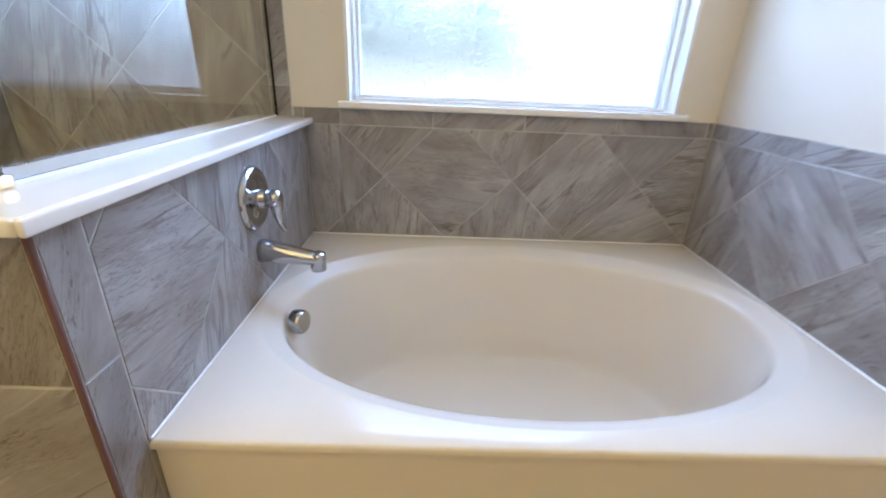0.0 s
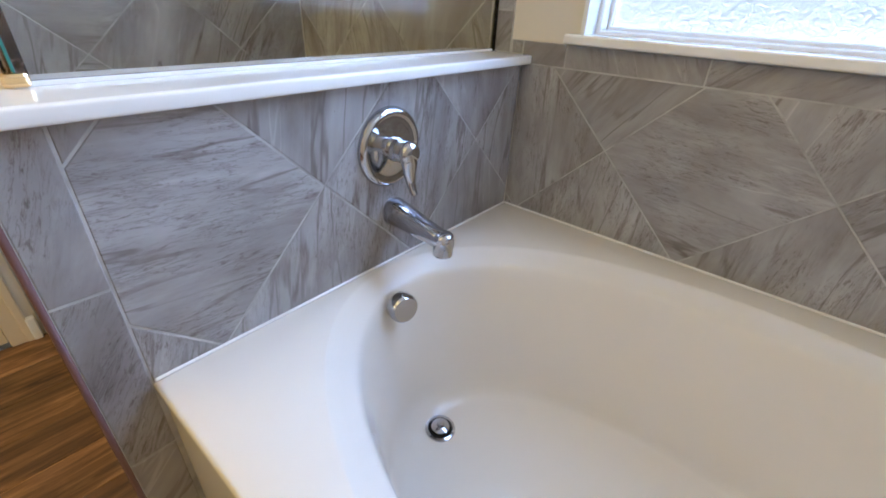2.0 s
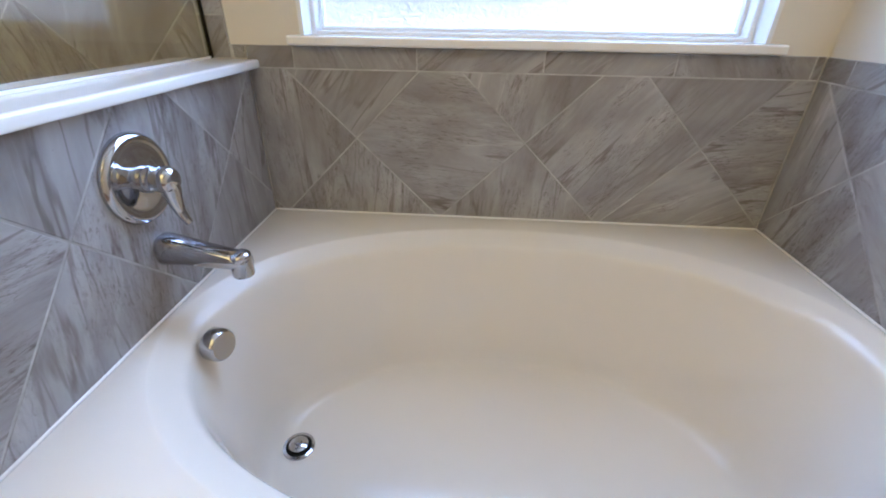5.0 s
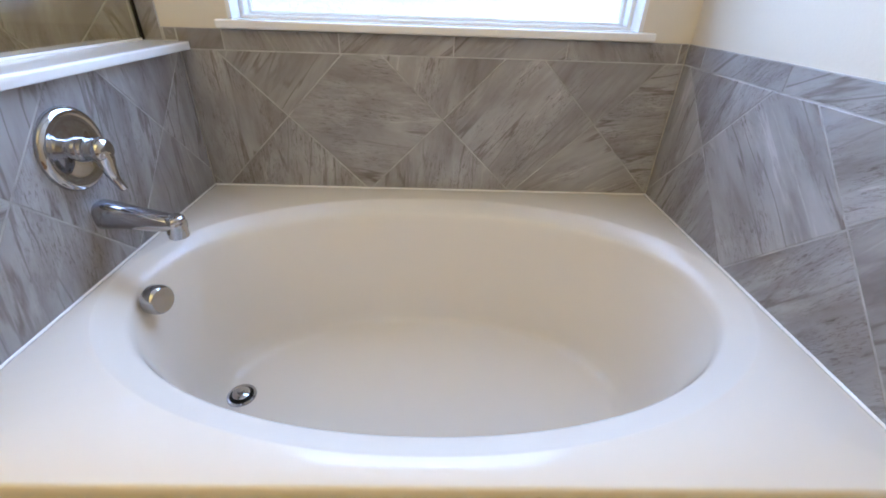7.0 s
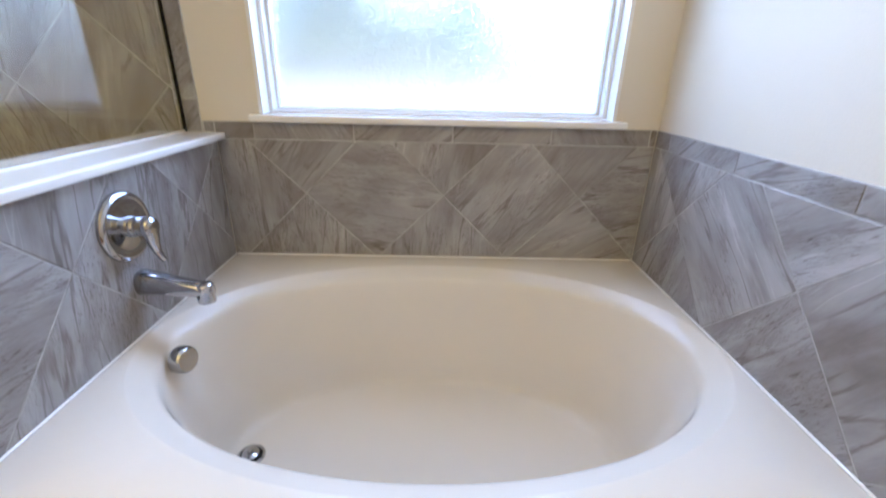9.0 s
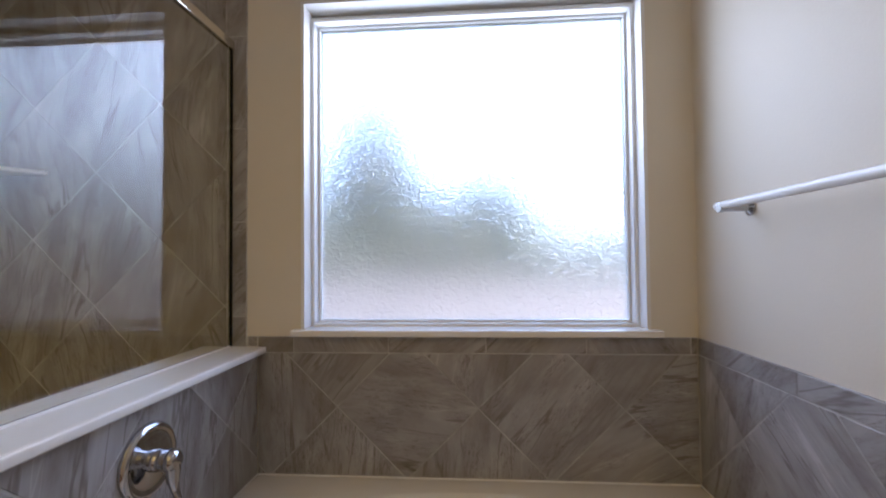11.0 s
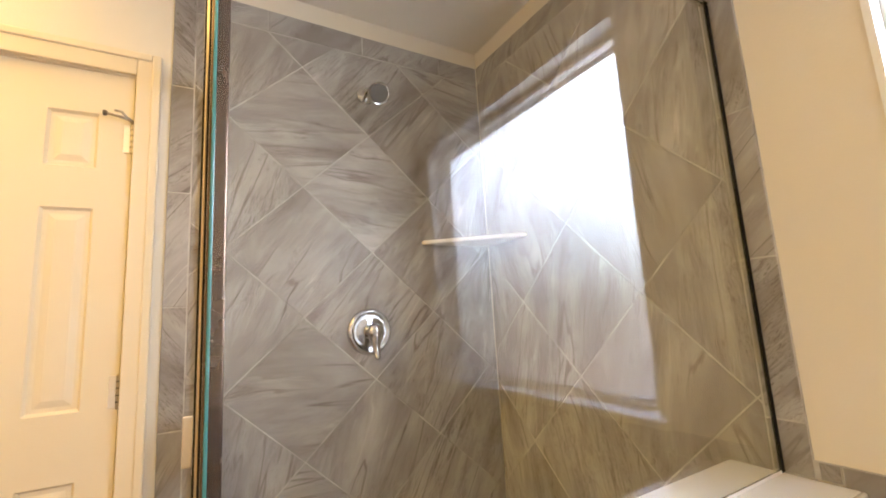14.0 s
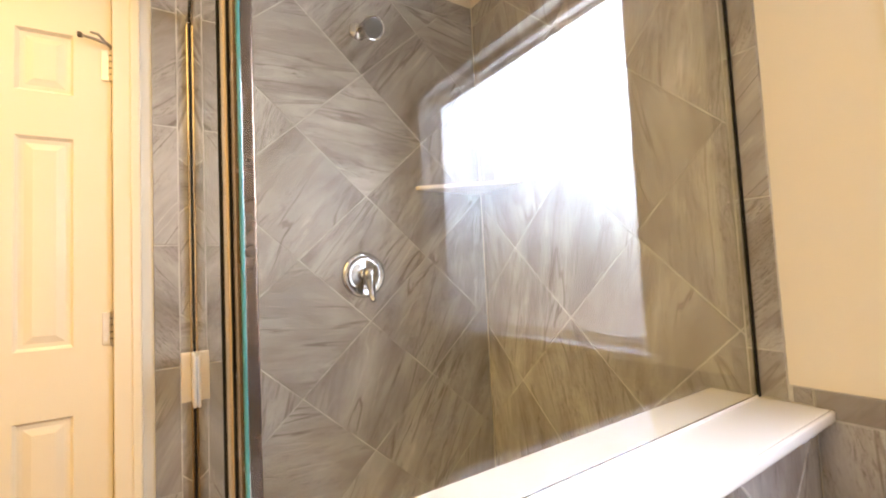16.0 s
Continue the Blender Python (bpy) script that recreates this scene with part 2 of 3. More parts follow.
def lathe(profile, m=None, n=40, bm=None):
    """Revolves (radius, height) pairs about local z and places the shape by m."""
    bm = bm or bmesh.new()
    m = m or Matrix()
    rings = []
    for r, h in profile:
        if r < 1e-6:
            rings.append([bm.verts.new(m @ Vector((0, 0, h)))])
        else:
            rings.append([bm.verts.new(m @ Vector((r * math.cos(k * math.tau / n), r * math.sin(k * math.tau / n), h))) for k in range(n)])
    for a, b in zip(rings, rings[1:]):
        for k in range(n):
            quad = [a[k % len(a)], a[(k + 1) % len(a)], b[(k + 1) % len(b)], b[k % len(b)]]
            quad = list(dict.fromkeys(quad))
            if len(quad) > 2:
                bm.faces.new(quad)
    return bm


def tube(points, radii, n=16, bm=None, squash=1.0):
    """A round bar through points, with a radius at each one and closed ends."""
    bm = bm or bmesh.new()
    rings = []
    for i, p in enumerate(points):
        p = Vector(p)
        d = (Vector(points[min(i + 1, len(points) - 1)]) - Vector(points[max(i - 1, 0)])).normalized()
        side = d.cross(Vector((0, 0, 1)))
        side = Vector((1, 0, 0)) if side.length < 1e-3 else side.normalized()
        up = side.cross(d).normalized()
        rings.append([bm.verts.new(p + radii[i] * (side * math.cos(k * math.tau / n) + up * squash * math.sin(k * math.tau / n))) for k in range(n)])
    for a, b in zip(rings, rings[1:]):
        for k in range(n):
            bm.faces.new((a[k], a[(k + 1) % n], b[(k + 1) % n], b[k]))
    bm.faces.new(rings[0])
    bm.faces.new(rings[-1])
    return bm


TO_X = Matrix.Rotation(radians(90), 4, "Y")  # local z to world +x

# ---- large structure ----
FLOOR, TOP = 0.06, 2.495
WEST, EAST, SOUTH = -1.063, 1.504, -4.60


def structure(name, bm, mat, label):
    return tagged(part(name, bm, mat), label, "wall" if "wall" in name else name.split("_")[0], kind="structure")


subfloor = structure("floor", box(WEST - 0.9, EAST + 0.15, SOUTH - 0.15, 0.16, -0.10, FLOOR - 0.012), GROUT, "warm brown wood plank floor of the bathroom")
structure("ceiling", box(WEST - 0.9, EAST + 0.15, SOUTH - 0.15, 0.16, TOP, TOP + 0.12), CEIL, "cream painted textured ceiling")

WX0, WX1, WZ0, WZ1 = 0.160, 1.345, 1.045, 2.212  # window opening
bm = box(WEST - 0.15, WX0, 0.004, 0.16, FLOOR - 0.05, TOP)
box(WX1, EAST + 0.15, 0.004, 0.16, FLOOR - 0.05, TOP, bm=bm)
box(WX0, WX1, 0.004, 0.16, FLOOR - 0.05, WZ0 - 0.022, bm=bm)
box(WX0, WX1, 0.004, 0.16, WZ1, TOP, bm=bm)
wall_north = structure("wall_north", bm, WALL, "cream painted wall with a frosted window over grey tile")
wall_east = structure("wall_east", box(EAST, EAST + 0.15, SOUTH, 0.004, FLOOR - 0.05, TOP), WALL, "cream painted wall above grey tile wainscot")
structure("wall_south", box(WEST - 0.9, EAST + 0.15, SOUTH - 0.15, SOUTH, FLOOR - 0.05, TOP), WALL, "plain cream painted wall behind the walker")

DY0, DY1, DTOP = -1.722, -1.222, 2.090  # door opening in the west wall
bm = box(WEST - 0.12, WEST, DY1, 0.004, FLOOR - 0.05, TOP)
box(WEST - 0.12, WEST, SOUTH, DY0, FLOOR - 0.05, TOP, bm=bm)
box(WEST - 0.12, WEST, DY0, DY1, DTOP, TOP, bm=bm)
wall_west = structure("wall_west", bm, WALL, "cream painted wall with a six-panel door beside the shower")
structure("wall_closet", box(WEST - 0.9, WEST - 0.8, SOUTH, 0.0, FLOOR - 0.05, TOP), WALL, "plain cream wall behind the door")

# low partition between tub and shower
PY = -1.132
partition = structure("wall_partition", box(-0.190, -0.008, PY + 0.008, 0.004, FLOOR - 0.04, 0.962), GROUT, "low partition wall clad in grey stone tile")


def frame_box(parent, name, mat, x0, x1, z0, z1, y0, y1, w, bevel=0.003, label=""):
    """A mitred rectangular frame in the xz plane, as one mesh."""
    bm = bmesh.new()
    loops = []
    for (y, inset) in ((y0, 0.0), (y1, 0.0), (y1, w), (y0, w)):
        loops.append([bm.verts.new((x, y, z)) for x, z in ((x0 + inset, z0 + inset), (x1 - inset, z0 + inset), (x1 - inset, z1 - inset), (x0 + inset, z1 - inset))])
    for i in range(4):
        a, b = loops[i], loops[(i + 1) % 4]
        for k in range(4):
            bm.faces.new((a[k], a[(k + 1) % 4], b[(k + 1) % 4], b[k]))
    bmesh.ops.bevel(bm, geom=list(bm.edges), offset=bevel, segments=1, affect="EDGES")
    return part(name, bm, mat, parent, label)


# ---- window ----
window = tagged(empty("window_1"), "white vinyl picture window with obscure rain glass", "window", kind="structure")
bm = box(WX0 - 0.004, WX0 + 0.008, -0.002, 0.15, WZ0, WZ1)
box(WX1 - 0.008, WX1 + 0.004, -0.002, 0.15, WZ0, WZ1, bm=bm)
box(WX0 + 0.008, WX1 - 0.008, -0.002, 0.15, WZ1 - 0.008, WZ1 + 0.004, bm=bm)
part("window_jamb", bm, TRIM, window)
frame_box(window, "window_frame", VINYL, WX0 + 0.006, WX1 - 0.006, WZ0 - 0.004, WZ1 - 0.0235, 0.062, 0.150, 0.0145, 0.003)
frame_box(window, "sash", VINYL, WX0 + 0.0195, WX1 - 0.0195, WZ0 + 0.0085, WZ1 - 0.0345, 0.102, 0.140, 0.011, 0.002)
part("head_stop", box(WX0 + 0.008, WX1 - 0.008, 0.080, 0.150, WZ1 - 0.023, WZ1 - 0.0085, 0.002), VINYL, window)
part("window_sill", box(0.128, 1.380, -0.034, 0.085, WZ0 - 0.022, WZ0 + 0.001, 0.005), CAP, window, "white sill board with a small overhang")
pane = part("pane", box(WX0 + 0.020, WX1 - 0.020, 0.115, 0.120, WZ0 + 0.015, WZ1 - 0.038), RAIN, window, "obscure textured glass pane")
pane.visible_shadow = False

# ---- bathtub ----
CX, CY, RA, RB, DECK = 0.751, -0.543, 0.733, 0.460, 0.54
X0, X1, Y0, Y1 = 0.0, 1.496, -1.05, -0.004


def superellipse(th, a, b, n):
    c, s = math.cos(th), math.sin(th)
    r = (abs(c / a) ** n + abs(s / b) ** n) ** (-1 / n)
    return r * c, r * s


def tub_shell():
    bm = bmesh.new()
    n = 144
    angles = [k * math.tau / n for k in range(n)]
    for cx, cy in ((X0, Y0), (X1, Y0), (X1, Y1), (X0, Y1)):
        t = math.atan2(cy - CY, cx - CX) % math.tau
        k = min(range(n), key=lambda i: abs(angles[i] - t))
        angles[k] = t
    rings = []

    def rect(th, grow, z):
        c, s = math.cos(th), math.sin(th)
        hx = (X1 - CX if c > 0 else CX - X0) + grow
        hy = (Y1 - CY if s > 0 else CY - Y0) + grow
        k = min(hx / abs(c) if abs(c) > 1e-9 else 9, hy / abs(s) if abs(s) > 1e-9 else 9)
        return (CX + c * k, CY + s * k, z)

    rings.append([rect(t, 0.0, DECK - 0.018) for t in angles])
    rings.append([rect(t, 0.0, DECK - 0.007) for t in angles])
    rings.append([rect(t, -0.002, DECK - 0.002) for t in angles])
    rings.append([rect(t, -0.007, DECK) for t in angles])
    # a sloped rim of even width, then walls that close in on a floor nearer the drain end
    rim = [(0.0, 0.0), (0.002, -0.0007), (0.006, -0.0028), (0.028, -0.0140), (0.048, -0.0240), (0.054, -0.0290), (0.059, -0.0385), (0.064, -0.056), (0.069, -0.080)]
    walls = [(0.974, -0.130, 0.15), (0.948, -0.215, 0.35), (0.918, -0.302, 0.60), (0.900, -0.348, 0.78), (0.886, -0.376, 0.90), (0.866, -0.399, 0.96), (0.842, -0.4125, 1), (0.812, -0.4175, 1), (0.67, -0.420, 1), (0.5, -0.423, 1), (0.25, -0.426, 1)]
    profile = [(RA - d, RB - d, dz, 0.0) for d, dz in rim] + [((RA - 0.068) * s, (RB - 0.068) * s, dz, k) for s, dz, k in walls]
    for a, b, dz, shift in profile:
        ring = []
        for t in angles:
            x, y = superellipse(t, a, b, 2.1)
            ring.append((CX - 0.022 * shift + x, CY + y, DECK + dz))
        rings.append(ring)
    rows = [[bm.verts.new(p) for p in ring] for ring in rings]
    for a, b in zip(rows, rows[1:]):
        for k in range(n):
            bm.faces.new((a[k], a[(k + 1) % n], b[(k + 1) % n], b[k]))
    bm.faces.new(rows[-1])
    return bm


bathtub = tagged(empty("bathtub", pose(CX, CY, FLOOR)), "biscuit-coloured acrylic oval garden bathtub set in tile", "bathtub")


def under(parent, ob):
    """Parents a world-built part without moving it."""
    ob.parent = parent
    ob.matrix_parent_inverse = parent.matrix_world.inverted()
    return ob


under(bathtub, part("tub_shell", tub_shell(), TUB, smooth=50))
under(bathtub, part("skirt", box(X0 + 0.002, X1, Y0 + 0.006, Y0 + 0.030, FLOOR, DECK - 0.016, 0.004), TUB, label="plain biscuit front panel"))
bm = box(X0, X0 + 0.005, Y0 + 0.004, Y1, DECK - 0.002, DECK + 0.005, 0.002, seg=1)
box(X0 + 0.005, X1 - 0.005, Y1 - 0.005, Y1, DECK - 0.002, DECK + 0.005, 0.002, bm=bm, seg=1)
box(X1 - 0.005, X1, Y0 + 0.004, Y1, DECK - 0.002, DECK + 0.005, 0.002, bm=bm, seg=1)
under(bathtub, part("caulk", bm, CAP, label="thin white caulk line"))
# overflow cap on the drain-end wall of the basin
m = Matrix.Translation((0.101, -0.585, 0.495)) @ Matrix.Rotation(radians(-14), 4, "Z") @ Matrix.Rotation(radians(84), 4, "Y")
under(bathtub, part("overflow_cap", lathe([(0.0, 0.034), (0.029, 0.034), (0.033, 0.030), (0.035, 0.022), (0.035, 0.004), (0.032, 0.0)], m), CHROME, label="round chrome overflow cap", smooth=40))
under(bathtub, part("drain", lathe([(0.040, 0.0), (0.039, 0.004), (0.033, 0.005), (0.028, 0.001), (0.026, -0.004), (0.0, -0.004)], Matrix.Translation((0.216, -0.549, DECK - 0.4170)) @ Matrix.Rotation(radians(2), 4, "Y")), CHROME, label="chrome drain ring", smooth=40))
under(bathtub, part("drain_stopper", lathe([(0.024, 0.0), (0.024, 0.006), (0.018, 0.009), (0.009, 0.010), (0.008, 0.018), (0.0, 0.019)], Matrix.Translation((0.216, -0.549, DECK - 0.4120)) @ Matrix.Rotation(radians(2), 4, "Y")), CHROME, label="lift-up chrome stopper", smooth=40))
# solid black disc: the shade of the drain hole, put in as colour
under(bathtub, part("drain_throat_shade", lathe([(0.0, 0.0), (0.030, 0.0), (0.030, 0.003), (0.0, 0.003)], Matrix.Translation((0.216, -0.549, DECK - 0.4165)) @ Matrix.Rotation(radians(2), 4, "Y")), DARK, label="black disc as the shade in the drain opening"))

# ---- tub spout, valves, shower head ----
SY, SZ = -0.505, 0.672


def tub_spout():
    spout = tagged(empty("tub_spout", pose(0, SY, SZ)), "chrome tub spout on the tiled partition wall", "spout")
    bm = bmesh.new()
    rings = []
    # half width, crown and belly of the body at steps out of the wall; a soft ridge runs along the top
    for x, w, up, down in ((0, 0.029, 0.031, 0.031), (0.006, 0.031, 0.033, 0.032), (0.014, 0.030, 0.0325, 0.0305), (0.05, 0.0275, 0.024, 0.0315),
                           (0.10, 0.0250, 0.0115, 0.0345), (0.140, 0.0235, 0.0025, 0.0365), (0.162, 0.0225, -0.0025, 0.0375), (0.174, 0.0190, -0.0060, 0.0370), (0.180, 0.0120, -0.0120, 0.0350)):
        ring = []
        for k in range(28):
            c, q = math.cos(k * math.tau / 28), math.sin(k * math.tau / 28)
            y = w * math.copysign(abs(c) ** 0.72, c)
            mid, half = (up - down) / 2, (up + down) / 2
            ring.append(bm.verts.new((x, y, mid + half * math.copysign(abs(q) ** 0.80, q))))
        rings.append(ring)
    for a, b in zip(rings, rings[1:]):
        for k in range(28):
            bm.faces.new((a[k], a[(k + 1) % 28], b[(k + 1) % 28], b[k]))
    bm.faces.new(rings[0])
    bm.faces.new(rings[-1])
    part("spout_body", bm, CHROME, spout, smooth=50)
    part("outlet", lathe([(0.0, 0.0), (0.017, -0.001), (0.0215, -0.005), (0.0225, -0.010), (0.0225, -0.050), (0.0215, -0.053), (0.0185, -0.053), (0.0185, -0.03), (0.0, -0.03)],
                         Matrix.Translation((0.1585, 0, 0.0))), CHROME, spout, "chrome outlet ring", smooth=40)
    return spout


def valve(name, m, r, label):
    """A round escutcheon with a hub and a curved lever; local z leaves the wall, local x points up."""
    v = tagged(empty(name, m), label, "valve")
    part("escutcheon", lathe([(r, 0.0), (r, 0.004), (r * 0.975, 0.009), (r * 0.90, 0.0140), (r * 0.85, 0.0145), (r * 0.81, 0.0130), (r * 0.77, 0.0118), (r * 0.60, 0.0128), (r * 0.42, 0.0150), (r * 0.36, 0.0160), (0, 0.0160)], n=64), CHROME, v, smooth=45)
    part("sleeve", lathe([(0.0255, 0.013), (0.0255, 0.030), (0.0240, 0.032), (0.0235, 0.040), (0, 0.040)], n=32), CHROME, v, smooth=40)
    hub = part("lever_handle", lathe([(0.0225, 0.039), (0.0235, 0.041), (0.0248, 0.048), (0.0258, 0.056), (0.0255, 0.064), (0.0230, 0.071), (0.0160, 0.076), (0.0, 0.078)], n=32), CHROME, v, "curved chrome lever", smooth=50)
    bm = tube([(-0.002, 0, 0.060), (-0.022, 0, 0.062), (-0.044, 0, 0.063), (-0.064, 0, 0.067), (-0.080, 0, 0.074), (-0.088, 0, 0.079)], [0.0215, 0.0195, 0.0150, 0.0110, 0.0088, 0.0074], 18, squash=0.8)
    part("lever", bm, CHROME, hub, smooth=60)
    return v


tub_spout()
# local z to +x, local x to +z
WALLX = Matrix(((0, 0, 1, 0), (0, -1, 0, 0), (1, 0, 0, 0), (0, 0, 0, 1)))
valve("tub_valve", Matrix.Translation((0.0, -0.512, 0.825)) @ WALLX, 0.086, "round chrome tub valve with lever on grey tile")
valve("shower_valve", Matrix.Translation((-1.055, -0.537, 1.299)) @ WALLX, 0.078, "round chrome shower valve with lever on grey tile")

shower_fixture = tagged(empty("shower_fixture", pose(-1.055, -0.526, 2.174)), "small chrome shower head on a short arm", "shower head")
part("flange", lathe([(0.032, 0.0), (0.031, 0.004), (0.022, 0.010), (0.012, 0.013), (0.0, 0.013)], TO_X), CHROME, shower_fixture, smooth=40)
part("arm", tube([(0.0, 0, 0), (0.04, 0, 0.0), (0.075, 0, -0.012), (0.10, 0, -0.032)], [0.0105] * 4), CHROME, shower_fixture, smooth=60)
m = Matrix.Translation((0.100, 0, -0.032)) @ Matrix.Rotation(radians(125), 4, "Y")
part("spray_head", lathe([(0.0, -0.006), (0.015, -0.005), (0.016, 0.010), (0.022, 0.020), (0.035, 0.034), (0.0385, 0.044), (0.037, 0.050), (0.033, 0.049), (0.0, 0.047)], m), CHROME, shower_fixture, "round head with dark face", smooth=40)
part("spray_face", lathe([(0.0, 0.0492), (0.031, 0.0492), (0.032, 0.0502), (0.0, 0.0512)], m), Mat("grey_spray_face", 0.5).colour((0.10, 0.10, 0.10)).m, shower_fixture, "dark spray face")

# ---- cap of the partition ----
cap = tagged(empty("partition_cap", pose(-0.087, -0.585, 0.964)), "white cultured marble cap on the partition wall", "wall cap")
under(cap, part("slab", box(-0.205, 0.024, -1.157, -0.004, 0.964, 0.985, 0.003), CAP))
under(cap, part("front_lip", box(0.022, 0.0325, -1.1645, -0.004, 0.9625, 0.9853, 0.0045, seg=3), CAP, label="rounded white front edge", smooth=50))
under(cap, part("end_lip", box(-0.205, 0.0215, -1.1655, -1.155, 0.9628, 0.9852, 0.0045, seg=3), CAP, label="rounded white end edge", smooth=50))

# ---- shower enclosure ----
GX, GY, RAIL = -0.098, -1.045, 2.045
shower = tagged(empty("shower_enclosure", pose(GX, GY, 0.985)), "frameless-look clear glass shower enclosure with polished metal frame", "shower enclosure")
g = under(shower, part("fixed_pane", box(GX - 0.004, GX + 0.004, GY + 0.002, -0.010, 0.992, RAIL), GLASS, label="clear fixed glass panel"))
g.visible_shadow = False
under(shower, part("pane_edge", box(GX - 0.004, GX + 0.004, GY - 0.002, GY + 0.0015, 0.990, RAIL, 0.001), EDGE, label="green polished glass edge"))
under(shower, part("top_rail", box(GX - 0.013, GX + 0.013, GY - 0.012, -0.006, RAIL, RAIL + 0.032, 0.003), NICKEL))
under(shower, part("wall_channel", box(GX - 0.0050, GX + 0.0050, -0.0155, -0.004, 0.986, RAIL, 0.001), DARK, label="dark channel at the wall"))
under(shower, part("bottom_seal", box(GX - 0.004, GX + 0.004, GY + 0.008, -0.014, 0.985, 0.9915, 0.001), CAP, label="pale sealant line under the glass"))
under(shower, part("corner_post", box(GX - 0.036, GX - 0.006, GY - 0.004, GY + 0.014, 0.985, RAIL, 0.002), DARKPOST, label="dark bronze corner channel"))
under(shower, part("post_gasket", box(GX - 0.0425, GX - 0.0365, GY - 0.006, GY + 0.010, 0.985, RAIL), DARK))
under(shower, part("hinge_post", box(GX - 0.088, GX - 0.043, GY - 0.0085, GY + 0.012, 0.17, RAIL, 0.004), BRONZE))
under(shower, part("hinge_gasket", box(GX - 0.0945, GX - 0.0885, GY - 0.0105, GY + 0.008, 0.17, RAIL), DARK))
under(shower, part("post_foot", box(GX - 0.050, GX + 0.012, GY - 0.016, GY + 0.012, 0.985, 1.003, 0.005), BRASS, label="metal foot on the cap"))
under(shower, part("door_header", box(WEST + 0.010, GX - 0.014, GY - 0.012, GY + 0.012, RAIL, RAIL + 0.032, 0.003), NICKEL))
under(shower, part("wall_jamb", box(WEST + 0.009, WEST + 0.028, GY - 0.012, GY + 0.012, 0.17, RAIL, 0.003), BRONZE))

door = tagged(empty("shower_door", pose(GX - 0.05, GY, 0.17)), "clear glass shower door closed in its metal frame", "shower door")
g = under(door, part("door_pane", box(WEST + 0.034, GX - 0.095, GY - 0.003, GY + 0.003, 0.18, RAIL - 0.008), GLASS))
g.visible_shadow = False
under(door, part("door_stile", box(WEST + 0.030, WEST + 0.0335, GY - 0.006, GY + 0.006, 0.175, RAIL - 0.004, 0.001), DARK))
under(door, part("door_sweep", box(WEST + 0.034, GX - 0.096, GY - 0.006, GY + 0.006, 0.170, 0.180, 0.001), NICKEL))
pull = under(door, part("pull_plate", box(WEST + 0.060, WEST + 0.150, GY - 0.012, GY - 0.0035, 0.985, 1.115, 0.003), SATIN, label="flat metal pull plate"))
under(pull, part("pull_lip", box(WEST + 0.060, WEST + 0.072, GY - 0.036, GY - 0.0125, 0.985, 1.115, 0.003), SATIN))

tagged(part("shower_curb", box(WEST + 0.010, -0.196, -1.10, -0.985, FLOOR, 0.165, 0.006), TILE), "grey stone shower curb under the glass door", "curb")
tagged(part("shower_pan", box(WEST + 0.010, -0.196, -0.983, -0.006, FLOOR - 0.01, FLOOR + 0.03, 0.006), CAP), "white cultured marble shower pan", "shower pan")

# ---- corner shelf of the shower ----


def corner_shelf():
    """A thin wedge in the corner with a straight, eased front edge."""
    bm = bmesh.new()
    a, b = 0.312, 0.252
    plan = [(0, 0), (0, -a), (0.020, -a), (b, -0.020), (b, 0)]
    low = [bm.verts.new((x, y, 0)) for x, y in plan]
    top = [bm.verts.new((x, y, 0.014)) for x, y in plan]
    for k in range(len(plan)):
        bm.faces.new((low[k], low[(k + 1) % len(plan)], top[(k + 1) % len(plan)], top[k]))
    bm.faces.new(low)
    bm.faces.new(top)
    bmesh.ops.recalc_face_normals(bm, faces=bm.faces)
    bmesh.ops.bevel(bm, geom=list(bm.edges), offset=0.003, segments=2, affect="EDGES")
    ob = part("corner_shelf", bm, CAP, smooth=40)
    ob.location = (-1.0548, -0.0045, 1.610)
    return ob


tagged(corner_shelf(), "thin pale stone corner shelf between shower walls", "shelf")

# ---- towel bar ----
towel_bar = tagged(empty("towel_bar", pose(1.504, -0.5, 1.41)), "white towel bar on the cream wall", "towel bar")
under(towel_bar, part("bar", tube([(1.43, -0.250, 1.423), (1.43, -0.252, 1.423), (1.43, -0.93, 1.423), (1.43, -0.932, 1.423)], [0.0085, 0.011, 0.011, 0.0085], 20), VINYL, smooth=40))
for y in (-0.275, -0.89):
    under(towel_bar, part("bracket", lathe([(0.022, 0.0), (0.022, 0.005), (0.016, 0.009), (0.011, 0.012), (0.011, 0.07), (0.013, 0.074), (0.013, 0.084), (0.0, 0.086)],
              Matrix.Translation((1.504, y, 1.417)) @ Matrix.Rotation(radians(-90), 4, "Y"), 24), CHROME, label="chrome bracket", smooth=40))

# ---- six-panel door ----


